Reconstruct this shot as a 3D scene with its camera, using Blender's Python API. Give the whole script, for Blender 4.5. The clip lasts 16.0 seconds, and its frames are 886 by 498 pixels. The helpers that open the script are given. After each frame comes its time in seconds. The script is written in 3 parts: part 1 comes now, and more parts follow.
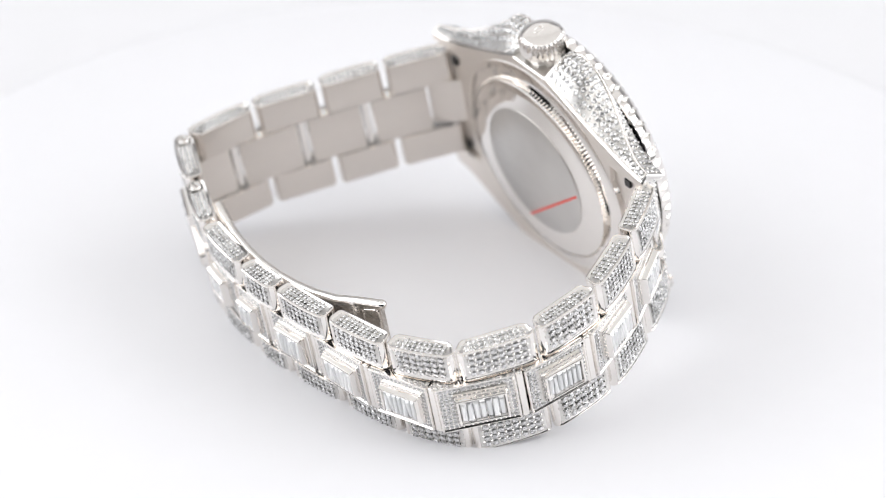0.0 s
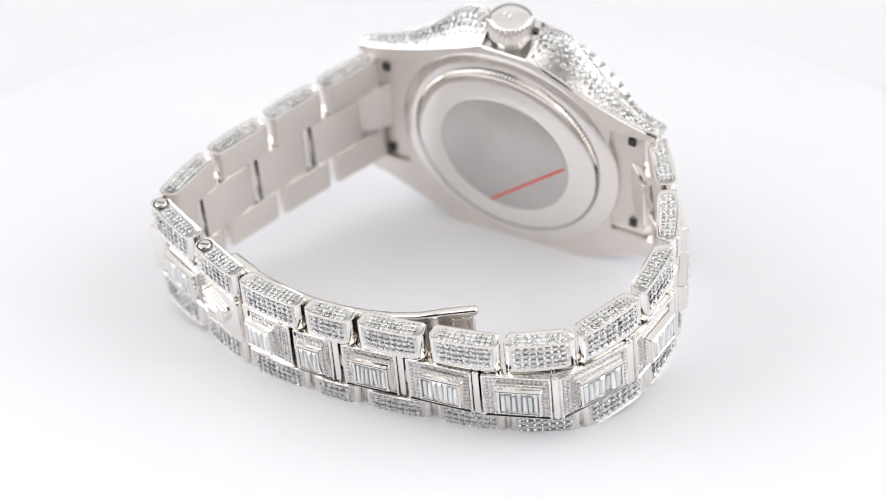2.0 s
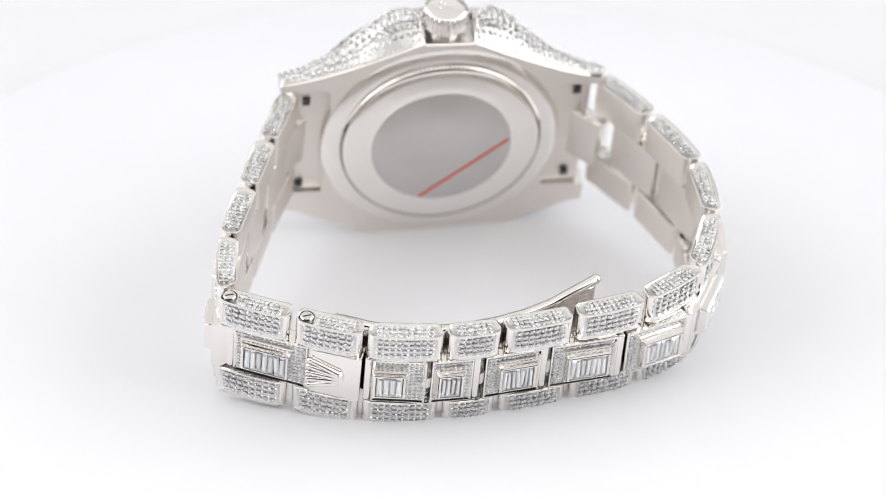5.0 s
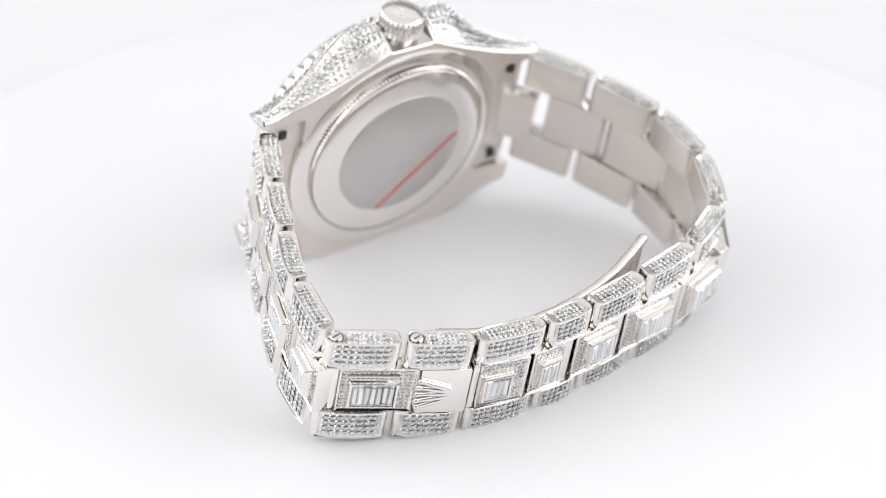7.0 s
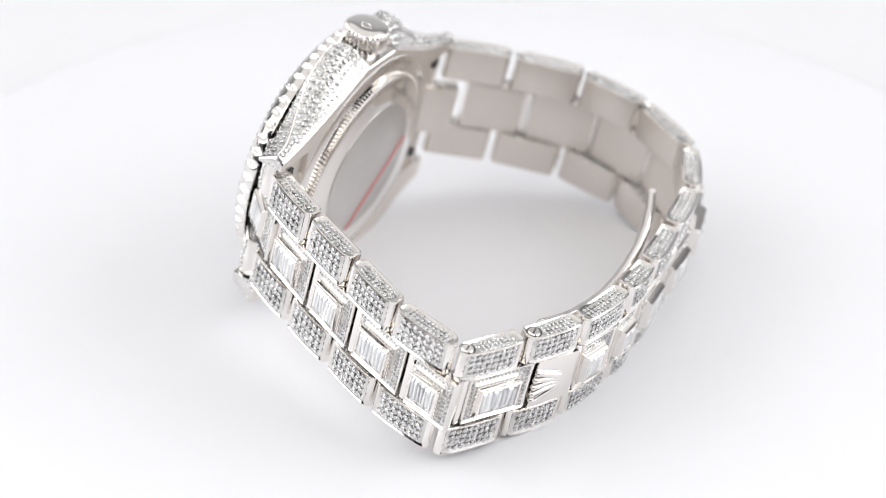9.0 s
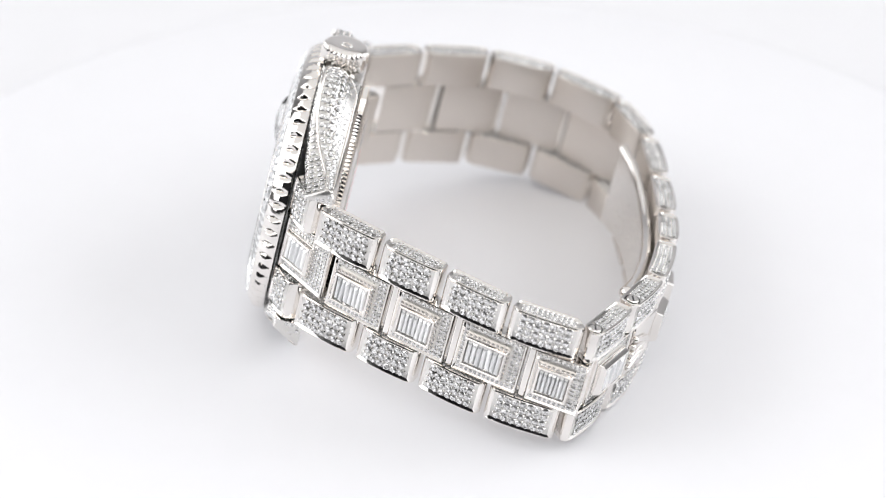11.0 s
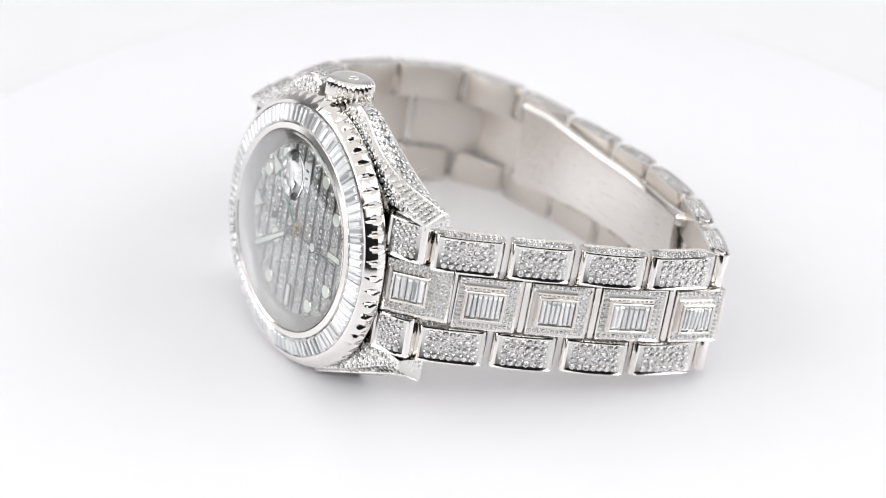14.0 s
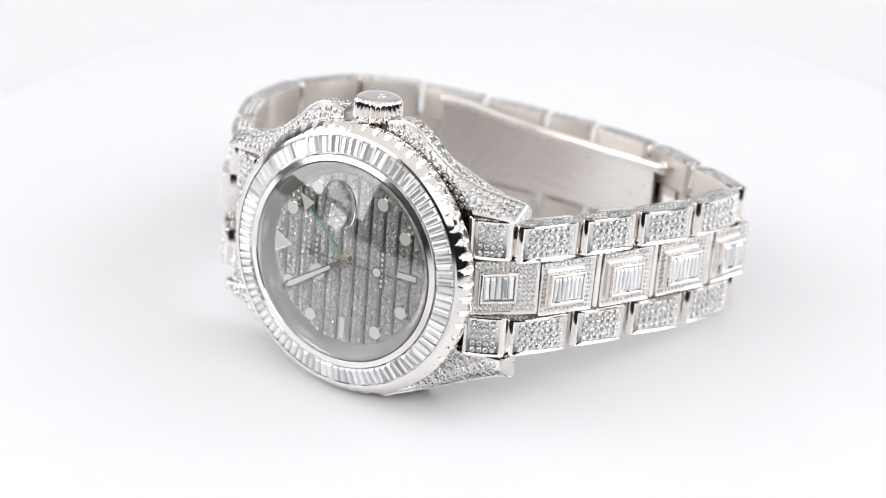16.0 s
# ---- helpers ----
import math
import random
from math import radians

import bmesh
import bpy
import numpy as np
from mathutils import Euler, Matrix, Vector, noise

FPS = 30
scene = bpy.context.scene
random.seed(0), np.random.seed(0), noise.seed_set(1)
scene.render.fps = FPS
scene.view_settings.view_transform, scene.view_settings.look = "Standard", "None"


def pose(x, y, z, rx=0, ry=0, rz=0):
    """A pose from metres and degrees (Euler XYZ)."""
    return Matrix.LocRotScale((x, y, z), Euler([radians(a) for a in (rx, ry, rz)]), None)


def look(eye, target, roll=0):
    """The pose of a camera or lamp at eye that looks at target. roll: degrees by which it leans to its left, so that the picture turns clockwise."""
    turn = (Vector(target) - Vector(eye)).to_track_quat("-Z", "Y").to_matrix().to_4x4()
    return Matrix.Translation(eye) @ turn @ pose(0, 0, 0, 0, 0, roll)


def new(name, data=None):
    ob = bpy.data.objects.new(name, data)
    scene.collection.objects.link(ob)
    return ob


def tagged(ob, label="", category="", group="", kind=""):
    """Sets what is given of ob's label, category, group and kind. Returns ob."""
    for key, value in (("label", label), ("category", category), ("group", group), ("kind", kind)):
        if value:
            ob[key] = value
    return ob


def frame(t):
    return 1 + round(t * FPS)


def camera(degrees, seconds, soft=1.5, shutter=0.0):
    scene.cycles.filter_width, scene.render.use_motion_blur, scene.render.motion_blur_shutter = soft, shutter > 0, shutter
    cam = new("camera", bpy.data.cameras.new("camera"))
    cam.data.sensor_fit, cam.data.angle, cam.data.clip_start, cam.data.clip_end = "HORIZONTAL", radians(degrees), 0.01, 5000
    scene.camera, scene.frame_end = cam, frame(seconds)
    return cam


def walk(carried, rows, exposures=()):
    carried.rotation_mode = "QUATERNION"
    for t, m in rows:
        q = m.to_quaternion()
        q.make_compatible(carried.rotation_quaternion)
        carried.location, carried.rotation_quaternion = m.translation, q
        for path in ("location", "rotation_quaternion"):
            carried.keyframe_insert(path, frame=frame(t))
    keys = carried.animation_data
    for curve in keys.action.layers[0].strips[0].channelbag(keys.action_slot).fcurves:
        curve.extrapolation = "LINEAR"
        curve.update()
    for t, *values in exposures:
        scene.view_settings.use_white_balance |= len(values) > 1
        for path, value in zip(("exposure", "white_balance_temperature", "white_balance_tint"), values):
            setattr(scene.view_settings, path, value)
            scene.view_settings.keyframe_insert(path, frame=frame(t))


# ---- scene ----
# ---------------------------------------------------------------- camera
EYE = Vector((0.0, -0.43024, 0.28089))
cam = camera(14.7506, 16.0, soft=1.0)
cam.data.dof.use_dof, cam.data.dof.focus_distance, cam.data.dof.aperture_fstop = True, 0.482, 15.0
YAW, PITCH = radians(-0.123), radians(-32.269)
AHEAD = Vector((math.sin(YAW) * math.cos(PITCH), math.cos(YAW) * math.cos(PITCH), math.sin(PITCH)))
still = look(EYE, EYE + AHEAD, 0.113)
walk(cam, [(0.0, still), (16.0, still)])
TURN = 12.4876          # turntable, degrees a second

# ---------------------------------------------------------------- light
scene.view_settings.exposure = -0.36
world = bpy.data.worlds.new("studio")
scene.world = world
world.use_nodes = True
world.node_tree.nodes["Background"].inputs[0].default_value = (0.95, 0.97, 1.0, 1)
world.node_tree.nodes["Background"].inputs[1].default_value = 0.25


def softbox(name, eye, target, sx, sy, watts, color):
    data = bpy.data.lights.new(name, "AREA")
    data.shape, data.size, data.size_y, data.energy, data.color = "RECTANGLE", sx, sy, watts, color
    ob = new(name, data)
    ob.matrix_world = look(eye, target)
    return ob


softbox("softbox_overhead", (0, 0.05, 0.95), (0, 0.05, 0), 2.0, 2.0, 12.7, (1.0, 0.985, 0.97))
softbox("softbox_side", (-0.72, -0.05, 0.40), (0, 0, 0.02), 1.0, 0.7, 6.9, (0.97, 0.98, 1.0))
softbox("softbox_side", (0.72, -0.05, 0.40), (0, 0, 0.02), 1.0, 0.7, 6.9, (0.97, 0.98, 1.0))

# unseen fill above the camera, added to lift the shadows and front faces
softbox("fill_front", (0, -0.80, 0.80), (0, 0, 0.02), 1.2, 0.5, 3.2, (1.0, 0.985, 0.97))

# ---------------------------------------------------------------- materials


def material(name, color, rough=0.5, metal=0.0, grain=0.0, grain_scale=900.0, stretch=(1, 1, 1), bump=0.0, tone=0.06, ior=1.5,
             transmission=0.0, per_object=0.0, per_island=0.0, emission=0.0):
    m = bpy.data.materials.new(name)
    m.use_nodes = True
    nt = m.node_tree
    b = nt.nodes["Principled BSDF"]
    b.inputs["Base Color"].default_value = (*color, 1)
    b.inputs["Roughness"].default_value = rough
    b.inputs["Metallic"].default_value = metal
    b.inputs["IOR"].default_value = ior
    b.inputs["Transmission Weight"].default_value = transmission
    coords = nt.nodes.new("ShaderNodeTexCoord")
    mapping = nt.nodes.new("ShaderNodeMapping")
    mapping.inputs["Scale"].default_value = stretch
    nt.links.new(coords.outputs["Object"], mapping.inputs["Vector"])
    fine = nt.nodes.new("ShaderNodeTexNoise")
    fine.inputs["Scale"].default_value = grain_scale
    fine.inputs["Detail"].default_value = 3
    nt.links.new(mapping.outputs["Vector"], fine.inputs["Vector"])
    wide = nt.nodes.new("ShaderNodeTexNoise")
    wide.inputs["Scale"].default_value = 160
    nt.links.new(coords.outputs["Object"], wide.inputs["Vector"])
    if tone:
        mix = nt.nodes.new("ShaderNodeMix")
        mix.data_type = "RGBA"
        mix.inputs["A"].default_value = (*[c * (1 - tone) for c in color], 1)
        mix.inputs["B"].default_value = (*[min(1, c * (1 + tone)) for c in color], 1)
        source = wide.outputs["Fac"]
        if per_object or per_island:
            src = nt.nodes.new("ShaderNodeObjectInfo" if per_object else "ShaderNodeNewGeometry")
            source = src.outputs["Random" if per_object else "Random Per Island"]
        nt.links.new(source, mix.inputs["Factor"])
        nt.links.new(mix.outputs["Result"], b.inputs["Base Color"])
    if grain:
        ramp = nt.nodes.new("ShaderNodeMapRange")
        ramp.inputs["To Min"].default_value = max(0.0, rough - grain)
        ramp.inputs["To Max"].default_value = rough + grain
        nt.links.new(fine.outputs["Fac"], ramp.inputs["Value"])
        nt.links.new(ramp.outputs["Result"], b.inputs["Roughness"])
    if bump:
        bp = nt.nodes.new("ShaderNodeBump")
        bp.inputs["Strength"].default_value = bump
        bp.inputs["Distance"].default_value = 0.0001
        nt.links.new(fine.outputs["Fac"], bp.inputs["Height"])
        nt.links.new(bp.outputs["Normal"], b.inputs["Normal"])
    return m


POLISHED = material("polished_white_gold", (0.868, 0.838, 0.808), 0.09, 1.0, grain=0.04, tone=0.03)
BRUSHED = material("brushed_white_gold", (0.80, 0.752, 0.708), 0.45, 1.0, grain=0.1, grain_scale=700, stretch=(0.15, 6, 6), bump=0.12, tone=0.04)
SATIN = material("satin_white_gold", (0.83, 0.795, 0.76), 0.27, 1.0, grain=0.02, grain_scale=700, stretch=(0.2, 5, 5), tone=0.04)
BED = material("stone_setting", (0.72, 0.705, 0.685), 0.30, 1.0, grain=0.1, tone=0.08)
# facet-by-facet grey tones paint the glints and dark reflections of cut stones
STONE = material("white_diamond", (0.76, 0.758, 0.75), 0.10, 0.64, ior=2.2, tone=0.55, per_island=1)
STONE_ONE = material("white_diamond_single", (0.76, 0.758, 0.75), 0.10, 0.64, ior=2.2, tone=0.55, per_island=1)
# each baguette's lighter or darker tone stands for what it reflects
BAGUETTE = material("baguette_diamond", (0.90, 0.915, 0.925), 0.05, 0.5, ior=2.2, transmission=0.1, tone=0.22, per_object=1)
FILM = material("caseback_film", (0.60, 0.585, 0.57), 0.34, 0.75, grain=0.1, grain_scale=260, stretch=(1, 5, 1), bump=0.08, tone=0.08)
RED = material("red_line", (0.80, 0.10, 0.08), 0.5)
# near-black that stands for the shade inside slots and round the screws
SLOT_SHADE = material("slot_shade", (0.03, 0.03, 0.03), 0.5)
DIAL = material("dial_plate", (0.62, 0.61, 0.59), 0.35, 0.5, tone=0.15)
REHAUT = material("satin_inner_ring", (0.74, 0.72, 0.70), 0.22, 0.9, tone=0.05)
LUME = material("pale_lume", (0.80, 0.84, 0.76), 0.45, tone=0.03)
STRIPE = material("dark_stripe", (0.26, 0.255, 0.248), 0.2, 0.9, tone=0.1)
GOLD = material("pale_gold_post", (0.80, 0.66, 0.42), 0.2, 1.0, tone=0.05)
GREEN = material("green_lacquer", (0.02, 0.20, 0.09), 0.35, tone=0.1)
BLACK = material("black_lacquer", (0.012, 0.012, 0.012), 0.25)
GLASS = material("sapphire_crystal", (1, 1, 1), 0.0, ior=1.77, transmission=1.0, tone=0.0)


def clear_sheet(m, ior, gain):
    """Turn a material into a clear sheet: light passes straight through, and gain scales the reflection of its faces.
    """
    nt = m.node_tree
    clear = nt.nodes.new("ShaderNodeBsdfTransparent")
    gloss = nt.nodes.new("ShaderNodeBsdfGlossy")
    gloss.inputs["Roughness"].default_value = 0.015
    fresnel = nt.nodes.new("ShaderNodeFresnel")
    fresnel.inputs["IOR"].default_value = ior
    steep = nt.nodes.new("ShaderNodeMath")
    steep.operation = "POWER"
    steep.inputs[1].default_value = 1.4
    both = nt.nodes.new("ShaderNodeMath")
    both.operation, both.use_clamp = "MULTIPLY", True
    both.inputs[1].default_value = gain
    mix = nt.nodes.new("ShaderNodeMixShader")
    nt.links.new(fresnel.outputs["Fac"], steep.inputs[0])
    nt.links.new(steep.outputs["Value"], both.inputs[0])
    nt.links.new(both.outputs["Value"], mix.inputs["Fac"])
    nt.links.new(clear.outputs["BSDF"], mix.inputs[1])
    nt.links.new(gloss.outputs["BSDF"], mix.inputs[2])
    nt.links.new(mix.outputs["Shader"], nt.nodes["Material Output"].inputs["Surface"])


# gain far above what two faces reflect, added to whiten the glare
clear_sheet(GLASS, 1.77, 6.0)
LENS = material("date_lens", (1, 1, 1), 0.0, ior=1.5, transmission=1.0, tone=0.0)
WHITE = material("white_print", (0.8, 0.8, 0.8), 0.5, tone=0.02)
TABLE = material("white_acrylic", (0.83, 0.83, 0.855), 0.32, grain=0.06, grain_scale=60, tone=0.01)
PAPER = material("white_paper", (0.76, 0.76, 0.78), 0.9, tone=0.01)
PALE = material("grey_studio_wall", (0.48, 0.48, 0.48), 0.9, tone=0.05)
WALL = material("dark_studio_wall", (0.05, 0.05, 0.055), 0.9, tone=0.15)

# ---------------------------------------------------------------- helpers
MM = 0.001


def mesh_of(name, bm, mat, smooth=None):
    """A mesh in metres from a bmesh in millimetres."""
    bmesh.ops.scale(bm, vec=(MM, MM, MM), verts=bm.verts)
    bmesh.ops.recalc_face_normals(bm, faces=bm.faces)
    me = bpy.data.meshes.new(name)
    bm.to_mesh(me)
    bm.free()
    for mm in (mat if isinstance(mat, (list, tuple)) else [mat]):
        me.materials.append(mm)
    if smooth is not None:
        for p in me.polygons:
            p.use_smooth = True
        me.set_sharp_from_angle(angle=radians(smooth))
    return me


def part(name, data, parent, m=None, label="", kind=""):
    ob = new(name, data)
    ob.parent = parent
    if m is not None:
        ob.matrix_local = m
    return tagged(ob, label=label, kind=kind)


def mmpose(x, y, z, rx=0, ry=0, rz=0):
    return pose(x * MM, y * MM, z * MM, rx, ry, rz)


def axes(o, x, y, z):
    """A matrix in millimetres from an origin and three axes, as metres."""
    m = Matrix((x, y, z)).transposed().to_4x4()
    m.translation = Vector(o) * MM
    return m


def box(bm, x0, x1, y0, y1, z0, z1):
    m = Matrix.Translation(((x0 + x1) / 2, (y0 + y1) / 2, (z0 + z1) / 2)) @ Matrix.Diagonal((x1 - x0, y1 - y0, z1 - z0, 1))
    return bmesh.ops.create_cube(bm, size=1, matrix=m)["verts"]


def bevel(bm, width, segments=1, angle=30):
    edges = [e for e in bm.edges if len(e.link_faces) == 2 and e.calc_face_angle(0) > radians(angle)]
    bmesh.ops.bevel(bm, geom=edges, offset=width, segments=segments, affect="EDGES", profile=0.6)


def lathe(profile, n=96, close=False):
    """Turn a profile of (radius, height) about z."""
    bm = bmesh.new()
    rings = []
    for r, z in profile:
        rings.append([bm.verts.new((r * math.cos(2 * math.pi * k / n), r * math.sin(2 * math.pi * k / n), z)) for k in range(n)] if r > 1e-6
                     else [bm.verts.new((0, 0, z))])
    pairs = list(zip(rings, rings[1:])) + ([(rings[-1], rings[0])] if close else [])
    for a, b in pairs:
        for k in range(n):
            q = [a[k % len(a)], a[(k + 1) % len(a)], b[(k + 1) % len(b)], b[k % len(b)]]
            q = list(dict.fromkeys(q))
            if len(q) > 2:
                bm.faces.new(q)
    return bm


def tube(points, r, n=8, closed=False):
    bm = bmesh.new()
    rings = []
    m = len(points)
    for k, p in enumerate(points):
        a, b = (points[(k - 1) % m], points[(k + 1) % m]) if closed else (points[max(0, k - 1)], points[min(m - 1, k + 1)])
        d = (b - a).normalized()
        n1 = d.orthogonal().normalized() if not rings else (n1 - n1.dot(d) * d).normalized()
        n2 = d.cross(n1)
        rings.append([bm.verts.new(p + r * (math.cos(t) * n1 + math.sin(t) * n2)) for t in np.linspace(0, 2 * math.pi, n, endpoint=False)])
    for a, b in list(zip(rings, rings[1:])) + ([(rings[-1], rings[0])] if closed else []):
        for k in range(n):
            bm.faces.new((a[k], a[(k + 1) % n], b[(k + 1) % n], b[k]))
    return bm


class Soup:
    """Vertices and faces collected for one joined mesh, in millimetres."""

    def __init__(self):
        self.v, self.f = [], []

    def add(self, verts, faces):
        k = len(self.v)
        self.v += verts
        self.f += [tuple(i + k for i in f) for f in faces]

    def mesh(self, name, mat):
        me = bpy.data.meshes.new(name)
        me.from_pydata([(x * MM, y * MM, z * MM) for x, y, z in self.v], [], self.f)
        me.materials.append(mat)
        return me


def brilliant(r):
    """A round-cut stone: girdle, kite and star facets and the facets seen through its table, each facet apart. Its girdle lies at z = 0."""
    n = 8
    ang = [math.pi / 4 * k for k in range(n)]

    def circle(q, z, turn):
        return [(q * r * math.cos(a + turn), q * r * math.sin(a + turn), z * r) for a in ang]

    c = circle(1.0, 0.0, 0) + circle(0.64, 0.20, math.pi / 8) + [(0, 0, 0.10 * r)]
    v, f = [], []
    for k in range(n):
        nx = (k + 1) % n
        for tri in ((k, nx, n + k), (n + k, nx, n + nx), (n + k, n + nx, 2 * n)):
            f.append((len(v), len(v) + 1, len(v) + 2))
            v += [c[i] for i in tri]
    return v, f


def bead(r):
    return [(r, 0, 0), (0, r, 0), (-r, 0, 0), (0, -r, 0), (0, 0, r)], [(0, 1, 4), (1, 2, 4), (2, 3, 4), (3, 0, 4)]


rng = random.Random(7)


def placed(verts, o, x, y, z):
    return [tuple(o[i] + p[0] * x[i] + p[1] * y[i] + p[2] * z[i] for i in range(3)) for p in verts]


def frame_on(normal, along):
    z = Vector(normal).normalized()
    x = Vector(along)
    x = (x - x.dot(z) * z).normalized()
    return x, z.cross(x), z


def set_stone(stones, beads, o, normal, along, r, tilt=0.16):
    """Add one tilted stone and its two grains of metal."""
    n = Vector(normal).normalized() + Vector((rng.uniform(-tilt, tilt), rng.uniform(-tilt, tilt), rng.uniform(-tilt, tilt)))
    x, y, z = frame_on(n, along)
    a = rng.uniform(0, 0.8)
    x2, y2 = math.cos(a) * x + math.sin(a) * y, -math.sin(a) * x + math.cos(a) * y
    v, f = brilliant(r * rng.uniform(0.86, 0.95))
    stones.add(placed(v, o, x2, y2, z), f)
    if beads is not None:
        bv, bf = bead(r * 0.34)
        for sx, sy in ((1, 1), (-1, 1)):
            p = Vector(o) + x * (sx * r * 0.98) + y * (sy * r * 0.98) - z * (0.08 * r)
            beads.add(placed(bv, p, x, y, z), bf)


# ---------------------------------------------------------------- ground and studio
def studio():
    # white sweep: table sheet rising into the backdrop
    bm = bmesh.new()
    # its unseen front stretch is added to whiten reflections and fill from below
    prof = [(-1.25, -0.012), (0.75, -0.012)] + [(0.75 + 0.45 * math.sin(a), 0.438 - 0.45 * math.cos(a)) for a in np.linspace(0.1, math.pi / 2, 14)] + [(1.2, 1.6)]
    rows = [[bm.verts.new((x, y, z)) for x in (-1.6, 1.6)] for y, z in prof]
    for a, b in zip(rows, rows[1:]):
        bm.faces.new((a[0], a[1], b[1], b[0]))
    me = bpy.data.meshes.new("ground")
    bm.to_mesh(me)
    me.materials.append(PAPER)
    for p in me.polygons:
        p.use_smooth = True
    tagged(new("ground", me), label="seamless white paper sweep under the turntable", category="backdrop", kind="structure")
    # unseen plain room that closes the place: pale walls for fill, a dark one behind the camera and a dark floor for
    # black reflections
    for nm, mat, dims in (("wall_left", PALE, (-2.1, -2.0, -2, 2, -0.9, 2.2)), ("wall_right", PALE, (2.0, 2.1, -2, 2, -0.9, 2.2)),
                          ("wall_back", PALE, (-2, 2, 2.0, 2.1, -0.9, 2.2)), ("wall_front", WALL, (-2, 2, -2.1, -2.0, -0.9, 2.2)),
                          ("floor", WALL, (-2.1, 2.1, -2.1, 2.1, -1.0, -0.9)), ("ceiling", PALE, (-2.1, 2.1, -2.1, 2.1, 2.2, 2.3))):
        bm = bmesh.new()
        box(bm, *dims)
        me = bpy.data.meshes.new(nm)
        bm.to_mesh(me)
        me.materials.append(mat)
        tagged(new(nm, me), label="unseen plain studio " + nm.split("_")[0] + " around the table", category=nm.split("_")[0], kind="structure")


studio()


def make_turntable():
    """A white disc that carries the watch."""
    R = 97
    ob = tagged(new("turntable"), label="glossy white turntable disc under the watch", category="turntable")
    part("platter", mesh_of("platter", lathe([(0, 0), (R * 0.5, 0), (R - 1.5, 0), (R - 0.5, -0.3), (R, -1.0), (R, -4), (0, -4)], 160), TABLE, 40), ob, None, "flat white platter")
    part("skirt", mesh_of("skirt", lathe([(R - 2, -4), (R - 2, -11.95), (R - 6, -11.95), (R - 6, -4)], 160, True), TABLE, 40), ob, None, "white skirt under the platter")
    return ob


turntable = make_turntable()

# ---------------------------------------------------------------- the watch
watch = tagged(new("wristwatch"), label="diamond-set white gold wristwatch lying on its side, bracelet closed", category="watch")
# the watch's own axes: x to six o'clock, y to the crown, z out of the dial
S = 0.88043
AX_N = Vector((0.77432932, 0.59273498, 0.2215386))
AX_U = Vector((-0.15656057, -0.15976067, 0.97466164))
AX_V = AX_U.cross(AX_N)
WM = axes(Vector((22.821, 15.285, 4.366 + 18.4)) * S, AX_V, AX_U, AX_N)


YAW_CASE = radians(0.6)
CN = (AX_N * math.cos(YAW_CASE) - AX_V * math.sin(YAW_CASE)).normalized()
CM = axes(Vector((22.821, 15.285, 4.366 + 18.4)) * S + AX_V * 0.35, AX_U.cross(CN), AX_U, CN) @ pose(0, 0, 0, 0, 0, 1.7)
FM = CM @ mmpose(0, 0, 0.45)

# joints of the outer bracelet pieces, (x, z) in the watch's axes, from the lower lugs round to the upper
JOINTS = [(24.2, -5.2), (29.1, -15.0), (33.1, -24.4), (37.1, -34.3), (39.3, -46.8), (29.0, -51.9), (19.3, -56.0), (7.9, -57.4), (-0.4, -57.0),
          (-11.0, -55.5), (-21.8, -53.3), (-31.2, -47.9), (-36.1, -36.8), (-35.9, -25.6), (-31.2, -14.9), (-25.2, -5.6)]
J = [Vector((x, 0, z)) for x, z in JOINTS]
NL = len(J) - 1
CLASP = (4, 5, 6, 7)


def half_width(k):
    """Half the bracelet's width at joint k."""
    d = min(k, NL - k)
    return (9.85 - 0.14 * min(d, 6)) if k < 8 else (10.1 - 0.18 * min(d, 6))


def link_frame(a, b, y):
    """Origin at the middle of the outer face; x along, y to the crown side, z outwards."""
    x = (b - a).normalized()
    yv = Vector((0, 1, 0))
    z = x.cross(yv)
    return axes((a + b) / 2 + Vector((0, y, 0)), x, yv, z)


